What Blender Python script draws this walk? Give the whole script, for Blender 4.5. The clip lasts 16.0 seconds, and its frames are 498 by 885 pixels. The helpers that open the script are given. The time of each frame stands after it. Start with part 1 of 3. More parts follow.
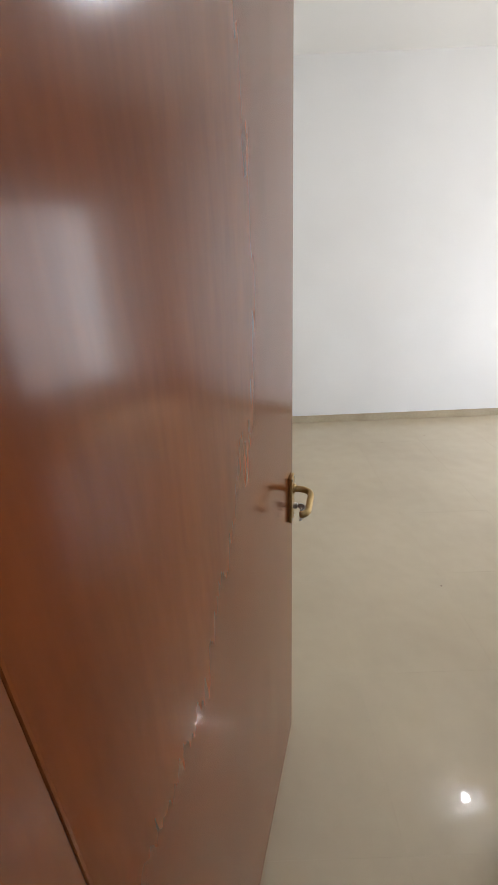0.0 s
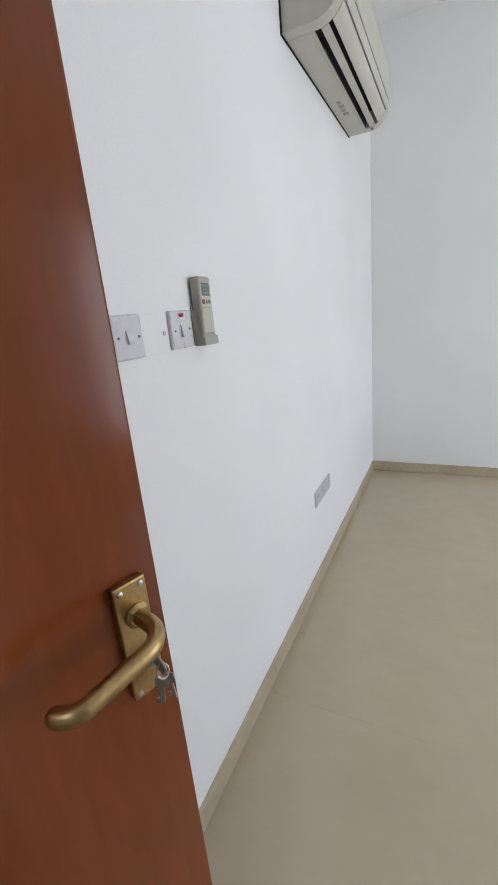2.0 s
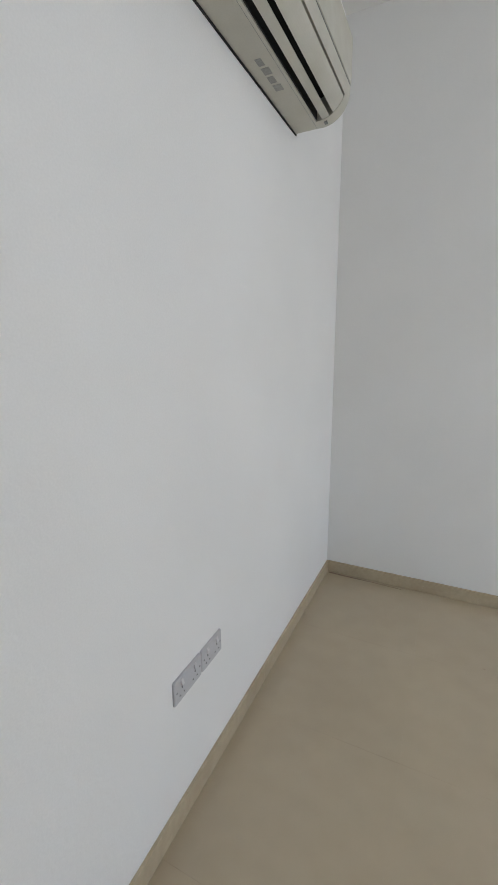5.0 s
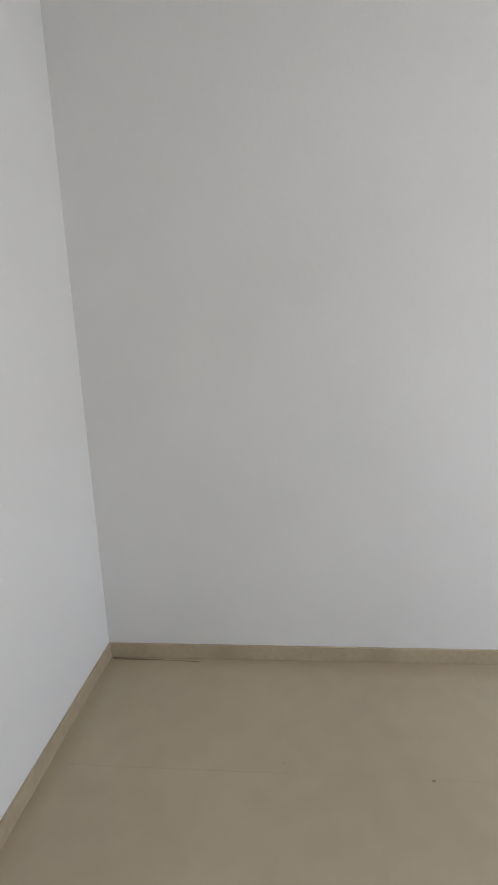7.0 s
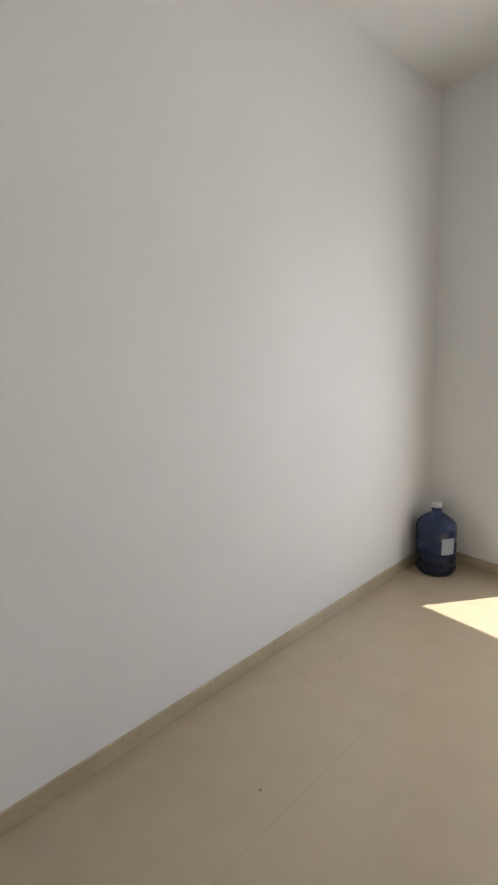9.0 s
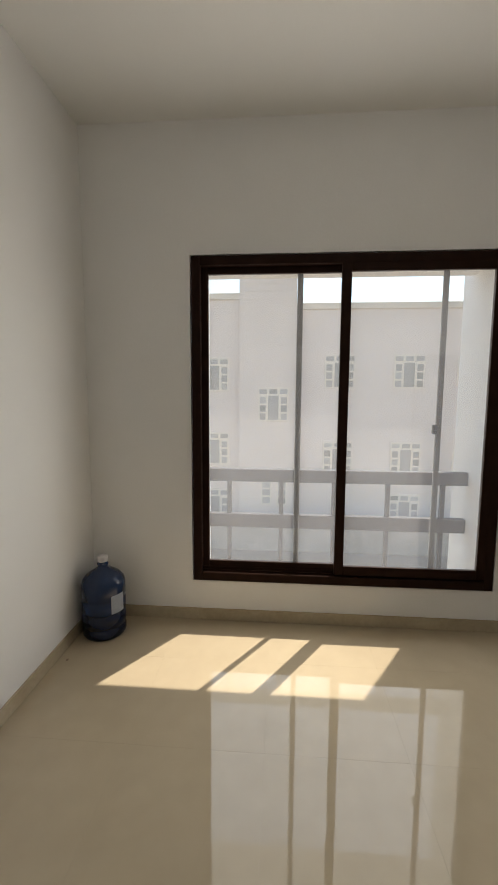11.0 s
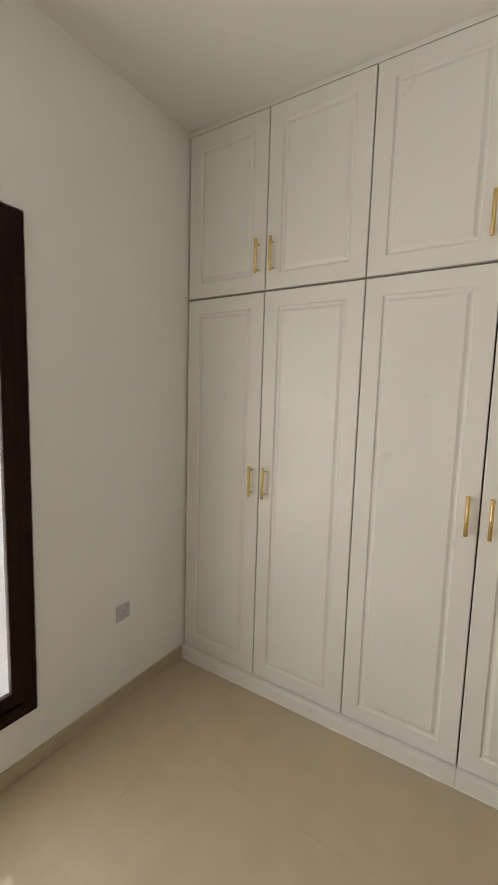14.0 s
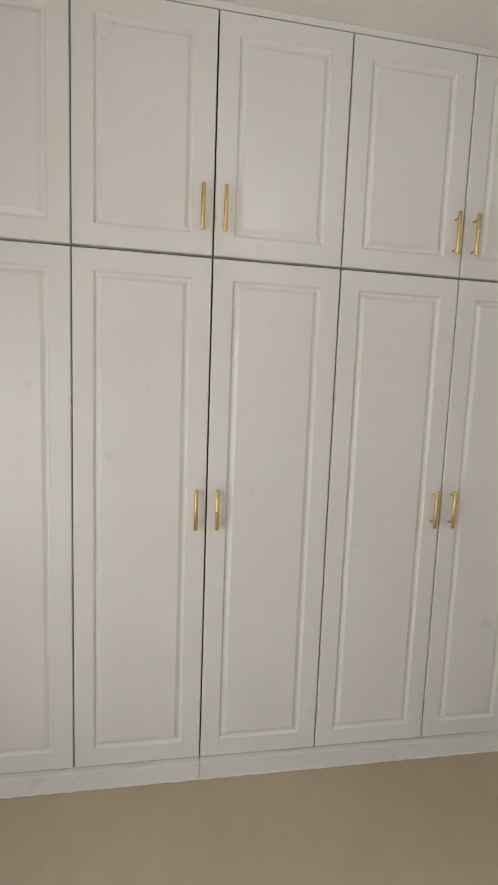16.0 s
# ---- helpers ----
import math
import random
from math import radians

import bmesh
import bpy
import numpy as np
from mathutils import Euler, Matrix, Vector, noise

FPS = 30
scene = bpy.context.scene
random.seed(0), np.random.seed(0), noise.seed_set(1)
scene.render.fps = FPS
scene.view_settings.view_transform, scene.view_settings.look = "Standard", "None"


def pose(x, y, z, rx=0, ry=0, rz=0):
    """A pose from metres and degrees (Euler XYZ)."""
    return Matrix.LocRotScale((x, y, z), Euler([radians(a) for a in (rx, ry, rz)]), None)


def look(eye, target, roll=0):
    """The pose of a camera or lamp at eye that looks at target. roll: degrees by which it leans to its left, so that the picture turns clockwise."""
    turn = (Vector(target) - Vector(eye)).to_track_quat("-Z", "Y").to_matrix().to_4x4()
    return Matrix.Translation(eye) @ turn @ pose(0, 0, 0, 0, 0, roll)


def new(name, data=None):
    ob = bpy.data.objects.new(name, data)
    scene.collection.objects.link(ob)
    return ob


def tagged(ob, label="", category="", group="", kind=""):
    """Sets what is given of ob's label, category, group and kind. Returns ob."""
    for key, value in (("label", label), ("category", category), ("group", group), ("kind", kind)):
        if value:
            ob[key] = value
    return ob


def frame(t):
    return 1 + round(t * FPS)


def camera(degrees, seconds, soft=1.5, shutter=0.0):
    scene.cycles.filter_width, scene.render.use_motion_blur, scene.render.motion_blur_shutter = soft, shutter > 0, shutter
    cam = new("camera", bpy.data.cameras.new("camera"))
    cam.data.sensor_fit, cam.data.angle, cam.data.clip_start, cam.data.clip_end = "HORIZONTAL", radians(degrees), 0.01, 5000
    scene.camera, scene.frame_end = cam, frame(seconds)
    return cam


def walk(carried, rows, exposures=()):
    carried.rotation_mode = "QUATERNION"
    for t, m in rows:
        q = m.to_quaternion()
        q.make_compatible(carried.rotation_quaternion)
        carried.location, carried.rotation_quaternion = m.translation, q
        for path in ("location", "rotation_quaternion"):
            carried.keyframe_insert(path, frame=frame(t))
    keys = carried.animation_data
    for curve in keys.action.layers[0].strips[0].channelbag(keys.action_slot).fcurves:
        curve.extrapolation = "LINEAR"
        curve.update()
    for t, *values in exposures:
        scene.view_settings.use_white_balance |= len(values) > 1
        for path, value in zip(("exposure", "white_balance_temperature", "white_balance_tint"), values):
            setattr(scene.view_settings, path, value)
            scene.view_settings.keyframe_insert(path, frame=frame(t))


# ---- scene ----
cam = camera(61.9, 16.0)
PATH = [
    (0, (0.183, -0.672, 1.674), (0.171, 1.154, 0.860), -2.5),
    (0.5, (0.349, -0.333, 1.484), (0.254, 1.534, 0.775), -1.5),
    (1, (0.390, -0.249, 1.443), (0.332, 1.637, 0.780), -0.9),
    (1.5, (0.485, -0.096, 1.481), (0.124, 1.755, 0.813), -1.4),
    (2, (0.579, 0.052, 1.375), (-0.281, 1.762, 0.796), -5.5),
    (2.5, (0.603, 0.225, 1.372), (-0.631, 1.695, 0.811), -6.2),
    (2.8, (0.571, 0.311, 1.381), (-0.661, 1.787, 0.832), -6.1),
    (3, (0.587, 0.389, 1.389), (-0.647, 1.867, 0.847), -4.7),
    (3.5, (0.525, 0.584, 1.379), (-0.713, 2.065, 0.855), -1.5),
    (4, (0.438, 0.732, 1.402), (-0.859, 2.161, 0.878), -1.4),
    (4.5, (0.506, 0.874, 1.458), (-0.637, 2.443, 0.973), -2.0),
    (5, (0.653, 1.048, 1.454), (-0.204, 2.802, 1.018), -0.5),
    (5.2, (0.69, 1.091, 1.431), (-0.078, 2.887, 1.004), 0.0),
    (7.5, (0.955, 1.792, 1.5), (1.089, 3.751, 1.123), -2.0),
    (8, (1.048, 1.877, 1.51), (1.57, 3.773, 1.14), -2.0),
    (8.2, (1.119, 1.955, 1.51), (1.795, 3.799, 1.131), -2.9),
    (10.3, (1.148, 2.153, 1.579), (2.984, 2.888, 1.281), -0.2),
    (10.5, (1.212, 2.178, 1.555), (3.101, 2.769, 1.268), -0.1),
    (11, (1.41, 2.309, 1.497), (3.392, 2.46, 1.272), 0.3),
    (11.5, (1.553, 2.268, 1.596), (3.523, 2.033, 1.341), 0.0),
    (12, (1.686, 2.187, 1.617), (3.597, 1.644, 1.383), 0.7),
    (12.5, (1.851, 2.081, 1.634), (3.674, 1.302, 1.37), 1.1),
    (13, (2.013, 1.989, 1.615), (3.683, 0.931, 1.311), 0.7),
    (13.5, (2.244, 1.974, 1.647), (3.607, 0.535, 1.386), 0.7),
    (14, (2.36, 1.899, 1.659), (3.43, 0.224, 1.44), 1.7),
    (14.5, (2.451, 1.785, 1.653), (3.307, -0.009, 1.431), 2.1),
    (15, (2.513, 1.705, 1.641), (3.008, -0.219, 1.415), 1.9),
    (15.3, (2.572, 1.687, 1.64), (2.777, -0.291, 1.428), 1.7),
    (15.5, (2.589, 1.681, 1.653), (2.622, -0.307, 1.433), 1.9),
    (16, (2.532, 1.689, 1.649), (2.24, -0.279, 1.451), 2.1),
]
EXPOSURE = [(0, 2.85, 6300, 11), (0.5, 2.95, 6150, 11), (1.0, 2.95, 6000, 10), (1.5, 2.88, 5900, 10), (2.5, 2.62, 5850, 10), (3.5, 2.36, 5950, 9), (4.2, 2.2, 6000, 8), (5.2, 2.3, 6050, 9), (8.2, 2.3, 6350, 11), (10.3, 1.38, 7050, 10), (11.5, 1.4, 7350, 10), (12.5, 1.56, 7550, 10), (13.5, 1.82, 7750, 10), (14.5, 2.2, 7200, 11), (15.0, 2.28, 6950, 11), (16, 2.15, 6850, 11)]
walk(cam, [(t, look(eye, target, roll)) for t, eye, target, roll in PATH], EXPOSURE)


# ---- world and sun ----
SUN_TO = Vector((0.225, -0.150, 0.43)).normalized()
world = bpy.data.worlds.new("sky")
scene.world = world
world.use_nodes = True
wn = world.node_tree.nodes
sky = wn.new("ShaderNodeTexSky")
sky.sky_type = "NISHITA"
sky.sun_disc = False
sky.sun_elevation = math.asin(SUN_TO.z)
sky.sun_rotation = math.atan2(SUN_TO.x, SUN_TO.y)
sky.air_density = 1.3
sky.dust_density = 0.4
wn["Background"].inputs["Strength"].default_value = 0.11
world.node_tree.links.new(sky.outputs[0], wn["Background"].inputs["Color"])
sun = new("sun", bpy.data.lights.new("sun", "SUN"))
sun.data.energy, sun.data.angle, sun.data.color = 2.0, radians(0.5), (1.0, 0.96, 0.90)
sun.matrix_world = look((20, -14, 40), Vector((20, -14, 40)) - SUN_TO)

# the sky's light through the window opening
skylight = new("window_skylight", bpy.data.lights.new("window_skylight", "AREA"))
skylight.data.shape, skylight.data.size, skylight.data.size_y = "RECTANGLE", 1.72, 1.84
skylight.data.energy, skylight.data.color = 8.3, (0.97, 0.98, 1.0)
skylight.matrix_world = look((4.112, 1.915, 1.31), (0.0, 1.915, 1.31))

# ---- materials ----
def material(name, base, rough=0.5, metal=0.0, other=None, scale=6.0, spread=0.5, fine=0.0, fine_scale=220.0,
             bump=0.0, bump_scale=40.0, rough_spread=0.0, coat=0.0, per_object=0.0, spec=0.5, stretch=None, at_place=False):
    """Principled surface: two-scale colour variation, worn roughness and fine relief."""
    m = bpy.data.materials.new(name)
    m.use_nodes = True
    nt = m.node_tree
    p = nt.nodes["Principled BSDF"]
    p.inputs["Roughness"].default_value = rough
    p.inputs["Metallic"].default_value = metal
    p.inputs["Specular IOR Level"].default_value = spec
    p.inputs["Coat Weight"].default_value = coat
    p.inputs["Coat Roughness"].default_value = 0.06
    co = nt.nodes.new("ShaderNodeTexCoord")
    vec = nt.nodes.new("ShaderNodeNewGeometry").outputs["Position"] if at_place else co.outputs["Object"]
    if stretch:
        mp = nt.nodes.new("ShaderNodeMapping")
        mp.inputs["Scale"].default_value = stretch
        nt.links.new(vec, mp.inputs["Vector"])
        vec = mp.outputs[0]

    def tex(s, detail):
        n = nt.nodes.new("ShaderNodeTexNoise")
        n.inputs["Scale"].default_value, n.inputs["Detail"].default_value = s, detail
        nt.links.new(vec, n.inputs["Vector"])
        return n.outputs["Fac"]

    def mix(kind, fac, a, b):
        n = nt.nodes.new("ShaderNodeMix")
        n.data_type, n.blend_type = "RGBA", kind
        for sock, v in ((n.inputs[0], fac), (n.inputs[6], a), (n.inputs[7], b)):
            if isinstance(v, (int, float, tuple)):
                sock.default_value = v
            else:
                nt.links.new(v, sock)
        return n.outputs[2]

    def span(v, lo, hi, a=0.3, b=0.7):
        n = nt.nodes.new("ShaderNodeMapRange")
        n.inputs[1].default_value, n.inputs[2].default_value, n.inputs[3].default_value, n.inputs[4].default_value = a, b, lo, hi
        nt.links.new(v, n.inputs[0])
        return n.outputs[0]

    other = other or tuple(c * 0.88 for c in base)
    col = mix("MIX", span(tex(scale, 5), 0.0, spread * 2), (*base, 1), (*other, 1))
    if fine:
        g = span(tex(fine_scale, 3), 1 - fine, 1 + fine)
        comb = nt.nodes.new("ShaderNodeCombineColor")
        for i in range(3):
            nt.links.new(g, comb.inputs[i])
        col = mix("MULTIPLY", 1.0, col, comb.outputs[0])
    if per_object:
        oi = nt.nodes.new("ShaderNodeObjectInfo")
        g = span(oi.outputs["Random"], 1 - per_object, 1 + per_object, 0, 1)
        comb = nt.nodes.new("ShaderNodeCombineColor")
        for i in range(3):
            nt.links.new(g, comb.inputs[i])
        col = mix("MULTIPLY", 1.0, col, comb.outputs[0])
    nt.links.new(col, p.inputs["Base Color"])
    if rough_spread:
        nt.links.new(span(tex(scale * 2.3, 4), max(rough - rough_spread, 0.02), rough + rough_spread), p.inputs["Roughness"])
    if bump:
        b = nt.nodes.new("ShaderNodeBump")
        b.inputs["Strength"].default_value, b.inputs["Distance"].default_value = bump, 0.002
        nt.links.new(tex(bump_scale, 4), b.inputs["Height"])
        nt.links.new(b.outputs[0], p.inputs["Normal"])
    return m


M_WALL = material("wall_paint", (0.85, 0.84, 0.82), 0.55, other=(0.81, 0.80, 0.78), scale=1.6, fine=0.02, bump=0.25, bump_scale=55, rough_spread=0.1, spec=0.3)
M_CEIL = material("ceiling_paint", (0.86, 0.85, 0.82), 0.8, other=(0.83, 0.82, 0.79), scale=1.2, fine=0.015, bump=0.15, bump_scale=70, spec=0.2)
M_TILE = material("polished_tile", (0.51, 0.425, 0.300), 0.025, other=(0.455, 0.373, 0.260), scale=1.1, fine=0.022, fine_scale=9, rough_spread=0.012, per_object=0.006, bump=0.22, bump_scale=4.0, spec=0.55, at_place=True)
M_GROUT = material("grout", (0.53, 0.44, 0.312), 0.3, fine=0.1)
M_BASE = material("skirting_tile", (0.50, 0.42, 0.295), 0.18, other=(0.43, 0.355, 0.245), scale=4, fine=0.05, fine_scale=40, rough_spread=0.06)
M_ALU = material("bronze_aluminium", (0.017, 0.0062, 0.0038), 0.5, other=(0.024, 0.010, 0.006), scale=12, fine=0.1, rough_spread=0.08, spec=0.08)
M_BAR = material("grey_aluminium", (0.13, 0.122, 0.118), 0.5, metal=0.3, other=(0.16, 0.15, 0.14), scale=15, fine=0.05)
M_RUBBER = material("black_rubber", (0.02, 0.02, 0.02), 0.7, fine=0.1)
M_LACQ = material("white_lacquer", (0.79, 0.775, 0.75), 0.32, other=(0.76, 0.745, 0.715), scale=3, fine=0.012, rough_spread=0.05, bump=0.05, bump_scale=30)
M_CARC = material("carcass_board", (0.50, 0.48, 0.46), 0.6, fine=0.03)
# near-black colour standing in for shade inside and behind the air conditioner
M_SHADE = material("gap_shade", (0.012, 0.011, 0.010), 0.8, fine=0.1)
M_GOLD = material("brushed_gold", (0.84, 0.64, 0.29), 0.34, metal=1.0, other=(0.76, 0.55, 0.23), scale=30, fine=0.06, rough_spread=0.08)
M_BRASS = material("aged_brass", (0.50, 0.35, 0.16), 0.36, metal=1.0, other=(0.36, 0.24, 0.10), scale=14, fine=0.1, rough_spread=0.1, bump=0.1, bump_scale=120)
M_STEEL = material("key_steel", (0.55, 0.54, 0.52), 0.3, metal=1.0, scale=40, fine=0.05)
M_WOOD = material("varnished_wood", (0.23, 0.056, 0.0135), 0.19, other=(0.165, 0.039, 0.009), scale=1.3, fine=0.07, fine_scale=16, rough_spread=0.03, coat=0.06, spec=0.36, bump=0.035, bump_scale=5, stretch=(4, 4, 0.6))
M_PLAST = material("white_plastic", (0.66, 0.64, 0.645), 0.3, other=(0.62, 0.60, 0.605), scale=20, fine=0.01, rough_spread=0.05)
M_SOCK = material("grey_white_plastic", (0.52, 0.51, 0.52), 0.35, other=(0.48, 0.47, 0.48), scale=20, fine=0.02)
M_CREAM = material("cream_plastic", (0.56, 0.54, 0.465), 0.4, other=(0.51, 0.49, 0.41), scale=10, fine=0.02, rough_spread=0.05)
M_IVORY = material("ivory_plastic", (0.40, 0.385, 0.32), 0.42, other=(0.36, 0.345, 0.285), scale=20, fine=0.03)
M_MARK = material("printed_mark", (0.33, 0.325, 0.30), 0.5, scale=60, fine=0.1, fine_scale=150)
M_LCD = material("lcd_glass", (0.17, 0.205, 0.175), 0.12, scale=30, fine=0.03)
M_RED = material("red_neon", (0.26, 0.004, 0.012), 0.25, other=(0.30, 0.008, 0.01), scale=60)
M_PINK = material("red_button", (0.27, 0.075, 0.065), 0.5, scale=40)
M_GREY = material("grey_button", (0.23, 0.24, 0.23), 0.5, scale=40)
M_HOLE = material("socket_hole", (0.03, 0.03, 0.03), 0.6, scale=40)
M_LABEL = material("paper_label", (0.34, 0.38, 0.45), 0.5, scale=30, fine=0.08, fine_scale=90)
M_BLUE = material("blue_polycarbonate", (0.011, 0.034, 0.100), 0.16, other=(0.008, 0.022, 0.066), scale=6, fine=0.05, rough_spread=0.04)
M_WATER = material("filled_blue_polycarbonate", (0.005, 0.012, 0.040), 0.14, other=(0.004, 0.009, 0.028), scale=6, fine=0.05)
M_STONE = material("facade_render", (0.69, 0.605, 0.575), 0.85, other=(0.63, 0.548, 0.52), scale=0.35, fine=0.05, fine_scale=14, bump=0.2, bump_scale=10, spec=0.2)
M_STONE2 = material("facade_trim", (0.66, 0.59, 0.52), 0.85, scale=0.5, fine=0.04, fine_scale=14, spec=0.2)
M_SAND = material("sand_ground", (0.46, 0.35, 0.25), 0.95, other=(0.38, 0.285, 0.20), scale=0.12, fine=0.12, fine_scale=6, bump=0.3, bump_scale=4, spec=0.1)
M_ROAD = material("sandy_asphalt", (0.33, 0.265, 0.20), 0.95, other=(0.25, 0.205, 0.16), scale=0.3, fine=0.15, fine_scale=9)
M_GREYWALL = material("grey_concrete", (0.36, 0.33, 0.31), 0.9, other=(0.26, 0.24, 0.225), scale=0.6, fine=0.12, fine_scale=9, bump=0.3, bump_scale=12, spec=0.2)
M_FWIN = material("facade_window_glass", (0.34, 0.325, 0.32), 0.3, other=(0.26, 0.25, 0.245), scale=0.8, per_object=0.35)
M_FFRM = material("facade_window_frame", (0.72, 0.64, 0.57), 0.6, scale=1.0, fine=0.03)
M_RAIL = material("painted_rail", (0.115, 0.108, 0.112), 0.6, other=(0.09, 0.085, 0.088), scale=5, fine=0.05, rough_spread=0.1)
M_CONC = material("painted_render", (0.74, 0.71, 0.67), 0.8, other=(0.68, 0.65, 0.61), scale=2, fine=0.04, bump=0.2, bump_scale=60)


def glass_material():
    """Clear pane with a thin film of dust."""
    m = bpy.data.materials.new("dusty_glass")
    m.use_nodes = True
    nt = m.node_tree
    nt.nodes.remove(nt.nodes["Principled BSDF"])
    out = nt.nodes["Material Output"]
    clear, gloss = nt.nodes.new("ShaderNodeBsdfTransparent"), nt.nodes.new("ShaderNodeBsdfGlossy")
    dust, thin = nt.nodes.new("ShaderNodeBsdfTranslucent"), nt.nodes.new("ShaderNodeMixShader")
    top, fr = nt.nodes.new("ShaderNodeMixShader"), nt.nodes.new("ShaderNodeLayerWeight")
    steep, gain = nt.nodes.new("ShaderNodeMath"), nt.nodes.new("ShaderNodeMath")
    spots = nt.nodes.new("ShaderNodeTexNoise")
    rng = nt.nodes.new("ShaderNodeMapRange")
    co = nt.nodes.new("ShaderNodeTexCoord")
    clear.inputs[0].default_value = (0.94, 0.95, 0.94, 1)
    gloss.inputs["Roughness"].default_value = 0.02
    dust.inputs[0].default_value = (0.68, 0.67, 0.69, 1)
    spots.inputs["Scale"].default_value, spots.inputs["Detail"].default_value = 3.0, 6.0
    rng.inputs[3].default_value, rng.inputs[4].default_value = 0.038, 0.078
    nt.links.new(co.outputs["Object"], spots.inputs["Vector"])
    nt.links.new(spots.outputs["Fac"], rng.inputs[0])
    nt.links.new(rng.outputs[0], thin.inputs[0])
    nt.links.new(clear.outputs[0], thin.inputs[1])
    nt.links.new(dust.outputs[0], thin.inputs[2])
    fr.inputs["Blend"].default_value = 0.5
    steep.operation, gain.operation = "POWER", "MULTIPLY_ADD"
    steep.inputs[1].default_value, gain.inputs[1].default_value, gain.inputs[2].default_value = 5.0, 0.9, 0.035
    nt.links.new(fr.outputs["Facing"], steep.inputs[0])
    nt.links.new(steep.outputs[0], gain.inputs[0])
    nt.links.new(gain.outputs[0], top.inputs[0])
    nt.links.new(thin.outputs[0], top.inputs[1])
    nt.links.new(gloss.outputs[0], top.inputs[2])
    nt.links.new(top.outputs[0], out.inputs["Surface"])
    return m


M_STAIN = material("brown_dirt", (0.20, 0.13, 0.08), 0.7, other=(0.28, 0.20, 0.13), scale=30, fine=0.15)
M_GLASS = glass_material()
M_BULB = bpy.data.materials.new("glowing_bulb")
M_BULB.use_nodes = True
M_BULB.node_tree.nodes["Principled BSDF"].inputs["Emission Color"].default_value = (0.92, 0.96, 1.0, 1)
M_BULB.node_tree.nodes["Principled BSDF"].inputs["Emission Strength"].default_value = 40.0

# glow of the unseen lamp added in the hallway
M_GLOBE = M_BULB.copy()
M_GLOBE.name = "added_globe_glow"
M_GLOBE.node_tree.nodes["Principled BSDF"].inputs["Emission Strength"].default_value = 9.0


# ---- mesh helpers ----
def box(bm, x0, y0, z0, x1, y1, z1, bevel=0.0, seg=1):
    """An axis-aligned block, its edges rounded by bevel."""
    made = bmesh.ops.create_cube(bm, size=1.0)["verts"]
    for v in made:
        v.co = Vector(((x0 + x1) / 2 + v.co.x * (x1 - x0), (y0 + y1) / 2 + v.co.y * (y1 - y0), (z0 + z1) / 2 + v.co.z * (z1 - z0)))
    if bevel:
        edges = list({e for v in made for e in v.link_edges})
        bmesh.ops.bevel(bm, geom=edges, offset=bevel, segments=seg, profile=0.6, affect="EDGES")
    return bm


def solid(*args, **kw):
    return box(bmesh.new(), *args, **kw)


def mesh_of(name, bm, mat, smooth=False):
    me = bpy.data.meshes.new(name)
    bmesh.ops.recalc_face_normals(bm, faces=bm.faces)
    bm.to_mesh(me)
    bm.free()
    me.materials.append(mat)
    if smooth:
        for p in me.polygons:
            p.use_smooth = True
    return me


def part(name, bm, mat, parent=None, label="", smooth=False):
    """Links a bmesh as one mesh object, under its thing when one is given."""
    ob = new(name, mesh_of(name, bm, mat, smooth))
    if parent:
        ob.parent = parent
    if label:
        ob["label"] = label
    return ob


def thing(name, label, category, m=None, group="", kind=""):
    ob = new(name)
    ob.empty_display_size = 0.05
    if m is not None:
        ob.matrix_world = m
    return tagged(ob, label, category, group, kind)


def lathe(profile, seg=48, cx=0.0, cy=0.0):
    """A turned body about z from (radius, height) pairs."""
    bm = bmesh.new()
    rings = []
    for r, z in profile:
        rings.append([bm.verts.new((cx + r * math.cos(2 * math.pi * i / seg), cy + r * math.sin(2 * math.pi * i / seg), z)) for i in range(seg)])
    for a, b in zip(rings, rings[1:]):
        for i in range(seg):
            bm.faces.new((a[i], a[(i + 1) % seg], b[(i + 1) % seg], b[i]))
    bm.faces.new(rings[0][::-1])
    bm.faces.new(rings[-1])
    return bm


def tube(points, radius, seg=14, flat=1.0):
    """A round bar swept along points, with closed ends."""
    bm = bmesh.new()
    pts = [Vector(p) for p in points]
    rings = []
    for i, p in enumerate(pts):
        d = (pts[min(i + 1, len(pts) - 1)] - pts[max(i - 1, 0)]).normalized()
        u = d.cross(Vector((0, 0, 1)))
        u = u.normalized() if u.length > 1e-3 else Vector((1, 0, 0))
        v = u.cross(d).normalized()
        r = radius[i] if isinstance(radius, (list, tuple)) else radius
        rings.append([bm.verts.new(p + u * r * math.cos(2 * math.pi * k / seg) + v * r * flat * math.sin(2 * math.pi * k / seg)) for k in range(seg)])
    for a, b in zip(rings, rings[1:]):
        for k in range(seg):
            bm.faces.new((a[k], a[(k + 1) % seg], b[(k + 1) % seg], b[k]))
    bm.faces.new(rings[0][::-1])
    bm.faces.new(rings[-1])
    return bm


def extrude_profile(profile, y0, y1):
    """A closed (x, z) outline pushed along y."""
    bm = bmesh.new()
    a = [bm.verts.new((x, y0, z)) for x, z in profile]
    b = [bm.verts.new((x, y1, z)) for x, z in profile]
    n = len(profile)
    bm.faces.new(a)
    bm.faces.new(b[::-1])
    for i in range(n):
        bm.faces.new((a[i], b[i], b[(i + 1) % n], a[(i + 1) % n]))
    return bm


def structure(name, bm, mat, label, category):
    return tagged(part(name, bm, mat), label, category, kind="structure")


